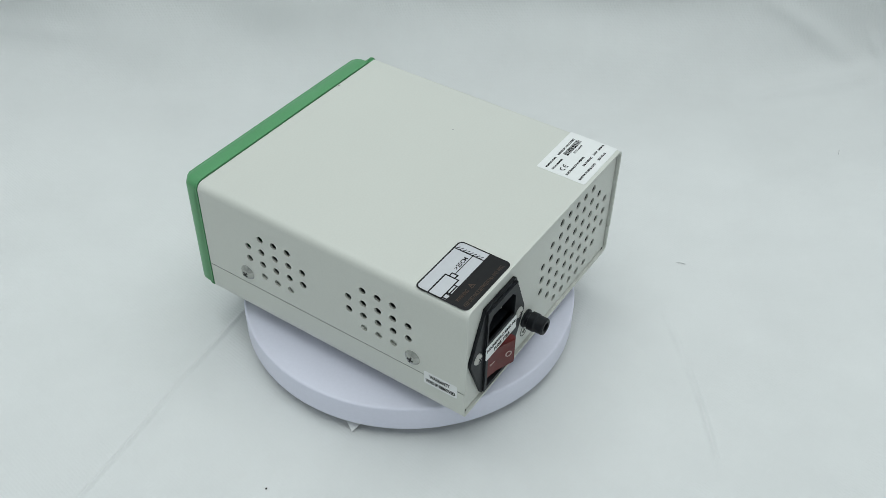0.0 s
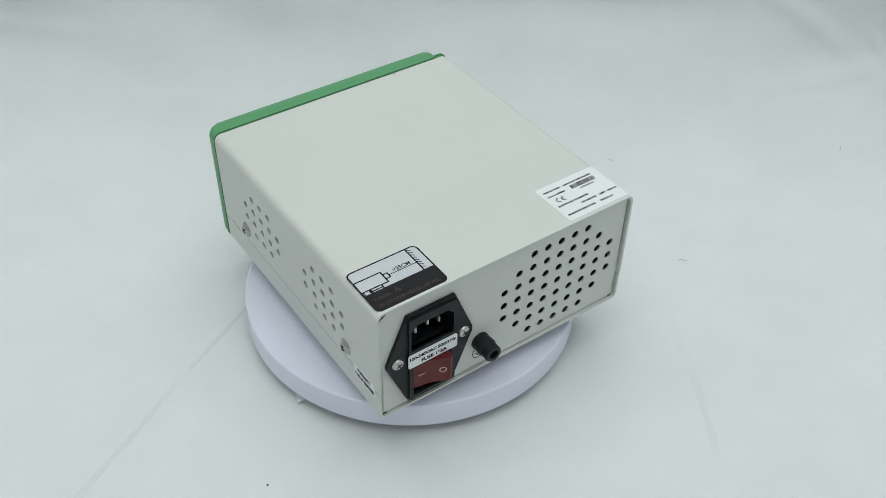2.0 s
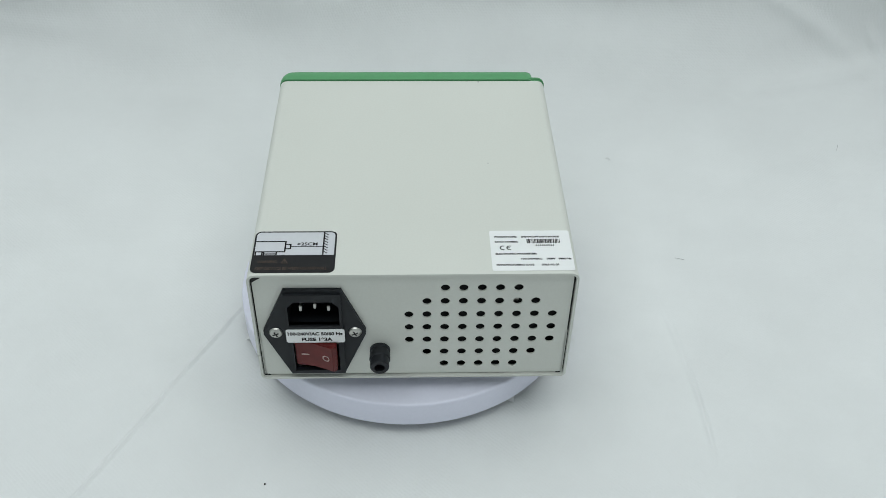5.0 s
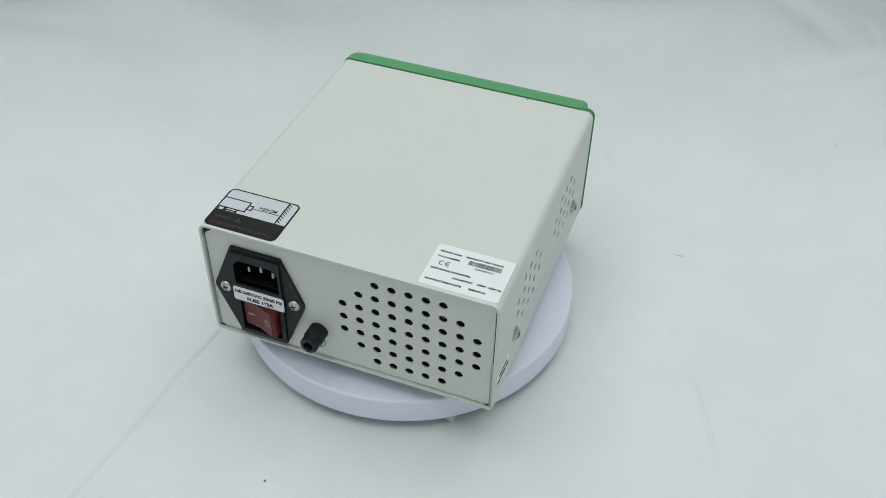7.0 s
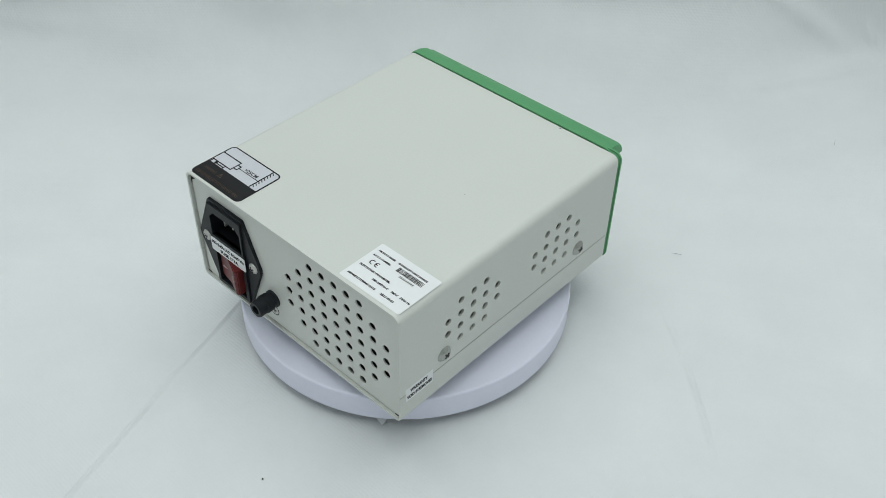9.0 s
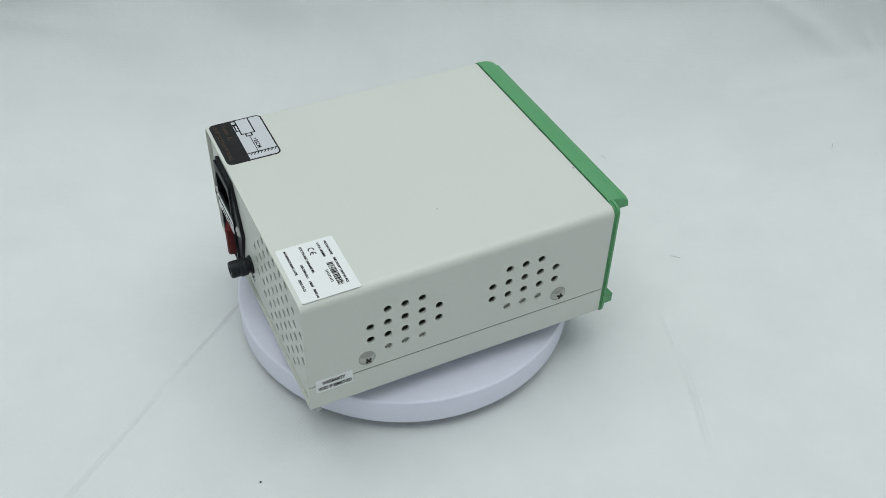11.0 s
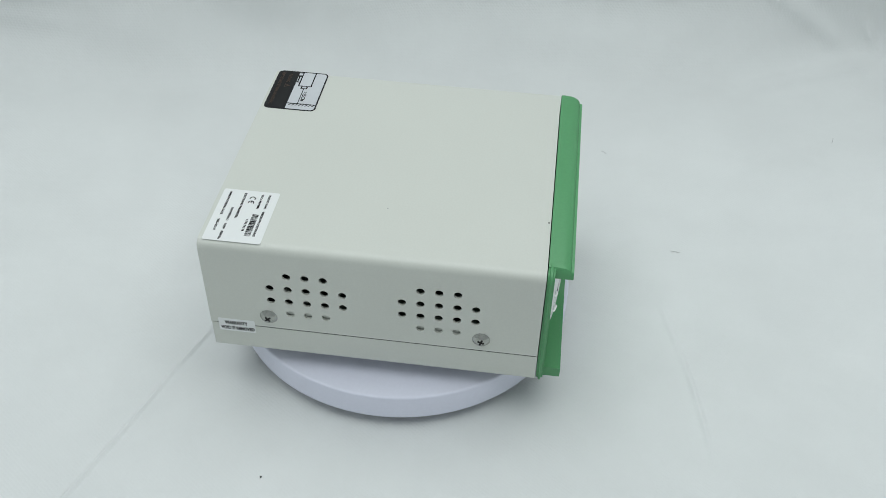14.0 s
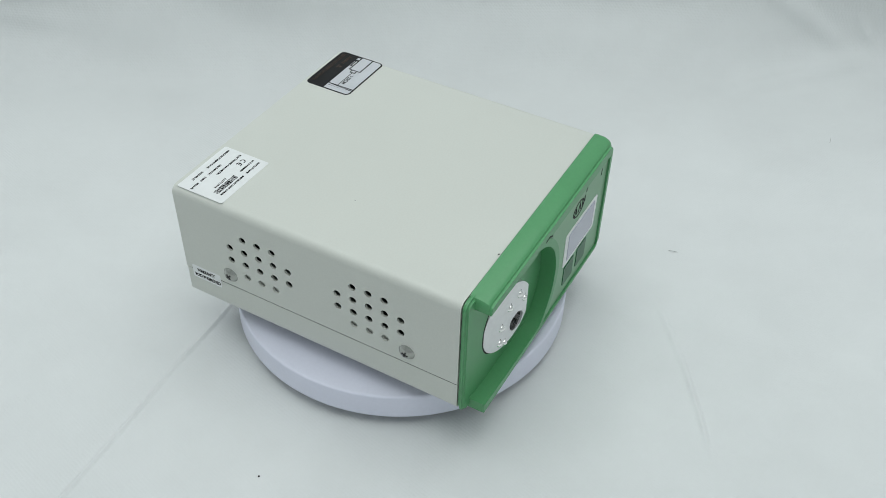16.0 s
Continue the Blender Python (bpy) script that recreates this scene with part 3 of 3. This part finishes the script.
    lathe(bm, [(0.86, 0), (1.0, 0), (1.0, 0.15), (0.86, 0.15), (0.86, 0)], (0, 0, 0), "y", 40)
    for v in bm.verts:
        v.co = Vector((-33.4 + v.co.x * 7.6, LEVEL + 0.25 + v.co.y, 54.6 + v.co.z * 5.0))
    part("emblem", bm, INK, front, "black oval emblem")
    strokes("emblem", [((-39, 52), (-38, 58), 1), ((-36.6, 52.6), (-35, 57), 1), ((-35, 57), (-33.2, 52.4), 1), ((-31, 52.6), (-29.6, 56.4), 1), ((-29.6, 56.4), (-28.2, 53), 1), ((-41.6, 54.5), (-41.2, 58.0), 1), ((-42.6, 60.4), (-43.4, 62.2), 1)], 0.9, "y", LEVEL + 0.2, LEVEL + 0.42, INK, front)
    strokes("small_print", [((13.4, 66.2), (9.4, 66.6), 1), ((9.4, 66.6), (5.6, 64.6), 1)], 0.8, "y", FACE - 0.05, FACE + 0.1, INK, front)
    strokes("small_print", [((-64.6, 57.0), (-64.6, 61.0), 1)], 0.6, "y", LEVEL + 0.2, LEVEL + 0.42, INK, front)
    # light port turret, tilted a little towards the open side of the scoop
    px, pz, pr = 42.0, 34.0, 20.6
    face = lambda x: 88.9 + (57.0 - x) * 0.15

    def tilted(bm, back):
        for v in bm.verts:
            v.co.y = back if v.co.y < 0.5 else face(v.co.x) + v.co.y - 1.0
        return bm
    bm = bmesh.new()
    plate(bm, [(max(p, px - 18.2), q) for p, q in ring_points(px, pz, pr, 64)], [(32.5, 24.0, 5.9)], "y", 0.0, 1.0, 28)
    turret = part("port_turret", tilted(bm, 86.0), ALUMINIUM, thing, "round satin aluminium turret with light ports")
    bm = bmesh.new()
    lathe(bm, [(5.9, 92.0), (5.9, 85.6), (0, 85.6)], (32.5, 0, 24.0), "y", 28)
    part("port_bore", bm, DARK, turret)
    for qx, qz, k in ((46.2, 29.0, 1.0), (39.4, 38.4, 1.0), (31.4, 42.4, 1.0), (26.8, 36.4, 0.8), (46.8, 18.2, 1.0), (42.6, 15.6, 0.8)):
        bm = bmesh.new()
        lathe(bm, [(0, 2.5), (0.6 * k, 2.45), (1.2 * k, 2.2), (1.7 * k, 1.8), (2.0 * k, 1.3), (2.1 * k, 0.9), (0, 0.9)], (qx, 0, qz), "y", 16)
        part("screw", tilted(bm, 0.0), BRIGHT, turret)
        slab("screw_slot", rect(qx - 1.3, qx - 0.2, qz + 2.5, qz + 3.1), "y", face(qx) - 0.1, face(qx) + 0.12, DARK, turret)
    # thin dark sheet on the flange, drawing the shadow round the turret's edge
    bm = bmesh.new()
    plate(bm, [(max(p, px - 18.2), q) for p, q in ring_points(px, pz, pr + 0.8, 64)], [], "y", 88.02, 88.12)
    part("shadow_gap", bm, DARK, front, "dark sheet behind the turret that draws the shadow round it")


def make_stickers(cover, thing):
    z0 = TOP + 0.02
    # warning sticker with a drawing
    x0, x1, y0, y1 = -79.0, -38.2, -87.6, -57.0
    warn = slab("warning_sticker", rounded(x0, x1, y0, y1, 3.2), "z", z0, z0 + 0.12, BLACK_STICKER, thing, "black and silver warning sticker about keeping distance")
    split = y0 + 12.8
    inner = [(x0 + 0.9, split)] + [(x1 - 0.9, split)] + [(x1 - 3.2 + 2.3 * math.cos(radians(a)), y1 - 3.2 + 2.3 * math.sin(radians(a))) for a in range(0, 91, 15)] + [(x0 + 3.2 + 2.3 * math.cos(radians(a)), y1 - 3.2 + 2.3 * math.sin(radians(a))) for a in range(90, 181, 15)]
    slab("silver_field", inner, "z", z0 + 0.12, z0 + 0.16, SILVER_STICKER, warn)
    lines = []
    wx = x0 + 34.4
    lines.append(((wx, split + 0.4), (wx, y1 - 1.2), 1))
    for i in range(8):
        yy = split + 1.4 + i * 1.95
        lines.append(((wx, yy + 1.4), (wx + 1.9, yy), 0.7))
    my0, my1, mx = split + 2.4, split + 10.0, x0 + 15.6
    lines += [((x0 + 0.8, my0), (mx, my0), 1), ((x0 + 0.8, my1), (mx, my1), 1), ((mx, my0), (mx, my1), 1),
              ((mx, my0 + 2.2), (mx + 2.6, my0 + 2.2), 1), ((mx, my1 - 2.2), (mx + 2.6, my1 - 2.2), 1), ((mx + 2.6, my0 + 2.2), (mx + 2.6, my1 - 2.2), 1),
              ((mx + 2.6, split + 6.2), (wx, split + 6.2), 0.6),
              ((x0 + 1.4, split + 0.3), (x0 + 1.4, my0), 1), ((x0 + 4.6, split + 0.3), (x0 + 4.6, my0), 1), ((x0 + 5.4, split + 0.3), (x0 + 5.4, my0), 1), ((x0 + 11.6, split + 0.3), (x0 + 11.6, my0), 1), ((x0 + 5.4, split + 0.8), (x0 + 11.6, split + 0.8), 1)]
    strokes("warning_drawing", lines, 0.75, "z", z0 + 0.16, z0 + 0.2, INK, warn)
    lettering("warning_text", ">25CM", 3.1, (x0 + 21.4, split + 7.0, z0 + 0.2), (1, 0, 0), (0, 1, 0), INK, warn, 10.0, 0.05)
    lettering("warning_text", "WARNING", 3.0, (x0 + 3.0, y0 + 6.9, z0 + 0.16), (1, 0, 0), (0, 1, 0), AMBER_INK, warn, 9.5)
    lettering("warning_text", "KEEP DISTANCE BETWEEN FAN AND WALL", 2.9, (x0 + 2.4, y0 + 2.2, z0 + 0.16), (1, 0, 0), (0, 1, 0), AMBER_INK, warn, 34.5)
    strokes("warning_sign", [((x0 + 14.6, y0 + 7.0), (x0 + 17.6, y0 + 7.0), 1), ((x0 + 17.6, y0 + 7.0), (x0 + 16.1, y0 + 9.7), 1), ((x0 + 16.1, y0 + 9.7), (x0 + 14.6, y0 + 7.0), 1), ((x0 + 16.1, y0 + 7.8), (x0 + 16.1, y0 + 8.6), 1)], 0.4, "z", z0 + 0.12, z0 + 0.2, AMBER_INK, warn)

    # rating sticker with a barcode
    x0, x1, y0, y1 = 38.3, 78.6, -87.0, -57.3
    info = slab("rating_sticker", rounded(x0, x1, y0, y1, 1.0), "z", z0, z0 + 0.12, STICKER, thing, "white rating sticker with a barcode")
    zt = z0 + 0.14
    u, v = (1, 0, 0), (0, 1, 0)
    for words, size, px, py, wide in (("PRODUCT NAME:", 1.5, 2.4, 24.4, 11.2), ("ENDOSCOPY LIGHT SOURCE", 1.5, 16.0, 24.4, 19.0), ("S.F.C.A NUMBER:", 1.5, 2.4, 20.6, 11.6),
                                      ("ELECTRONIC PARAMETER:", 1.6, 2.2, 11.6, 20.4), ("100-240V/AC", 1.6, 14.6, 7.9, 10.4), ("100W", 1.6, 27.2, 7.9, 4.4), ("50/60 Hz", 1.6, 33.0, 7.9, 6.4),
                                      ("MANUFACTURING DATE", 1.6, 2.2, 3.6, 18.4), ("2022-02-21", 1.6, 24.2, 3.6, 8.6)):
        lettering("rating_text", words, size, (x0 + px, y0 + py, zt), u, v, INK, info, wide, 0.085)
    bm = bmesh.new()
    rng = random.Random(7)
    px = x0 + 18.4
    while px < x0 + 35.4:
        w = rng.choice((0.3, 0.45, 0.6, 0.85))
        prism(bm, rect(px, px + w, y0 + 20.0, y0 + 23.2), "z", zt - 0.04, zt + 0.03)
        px += w + rng.choice((0.2, 0.3, 0.4))
    part("barcode", bm, INK, info, "printed barcode")
    strokes("number_bar", [((x0 + 23.0 + 1.06 * i, y0 + 18.0), (x0 + 23.0 + 1.06 * i, y0 + 18.7), 1) for i in range(9)], 0.55, "z", zt - 0.04, zt + 0.03, INK, info)
    # conformity mark of two open rings
    lines = []
    for c0, cut in ((6.2, 0), (9.5, 0)):
        arc = [(x0 + c0 + 1.35 * math.cos(radians(a)), y0 + 16.6 + 1.35 * math.sin(radians(a))) for a in range(75, 286, 15)]
        lines += [(a, b, 1) for a, b in zip(arc, arc[1:])]
    lines.append(((x0 + 8.2, y0 + 16.6), (x0 + 9.5, y0 + 16.6), 1))
    strokes("conformity_mark", lines, 0.5, "z", zt - 0.04, zt + 0.03, INK, info)

    # seal stickers over the joint on both sides
    for sx, ya, yb, za, zb in ((1, -85.2, -65.4, 10.2, 19.4), (-1, -84.6, -64.4, 10.2, 19.2)):
        d = sx * (W + 0.04)
        seal = slab("seal_sticker", rounded(ya, yb, za, zb, 0.8), "x", sx * (W - 0.05), d, STICKER, thing, "small white warranty seal over the joint")
        run = (0, sx, 0)
        start = ya if sx > 0 else yb
        lettering("seal_text", "WARRANTY", 3.3, (d + sx * 0.03, start + sx * 3.4, za + 5.2), run, (0, 0, 1), INK, seal, 12.4, 0.14)
        lettering("seal_text", "VOID IF REMOVED", 3.2, (d + sx * 0.03, start + sx * 1.0, za + 1.3), run, (0, 0, 1), INK, seal, 18.2, 0.14)
    # a chip of missing paint beside the bezel
    slab("paint_chip", ring_points(40.3, 83.0, 0.5, 8), "z", TOP, TOP + 0.06, INK, cover)
    slab("paint_speck", ring_points(41.3, 0.0, 0.38, 8), "z", TOP, TOP + 0.06, LINT, cover)


unit = make_unit()

# ---- movement ----
TURNS = ((0.0, -0.57), (0.5, -5.56), (1.0, -10.81), (1.5, -16.17), (2.0, -21.63), (2.5, -27.12), (3.0, -32.62), (3.5, -38.26), (4.0, -44.18),
         (4.8, -53.03), (5.7, -62.99), (6.5, -71.84), (7.0, -77.7), (7.5, -83.31), (8.0, -88.86), (8.5, -94.3), (9.0, -99.76), (9.8, -108.36),
         (10.7, -118.03), (11.5, -126.63), (12.0, -132.13), (12.5, -137.61), (13.0, -143.12), (13.5, -148.77), (14.0, -154.43), (14.5, -159.95), (15.0, -165.35),
         (15.5, -170.78), (16.0, -176.34))
HEADING = 54.8


def motions():
    """The platter turns steadily and carries the unit round with it."""
    walk(turntable, [(t, pose(0.0006, 0, 0, 0, 0, a)) for t, a in TURNS])
    walk(unit, [(t, pose(0, 0, AXIS_TOP / 1000, 0, 0, HEADING + a) @ pose(OFFSET / 1000, 0, 0)) for t, a in TURNS])


motions()
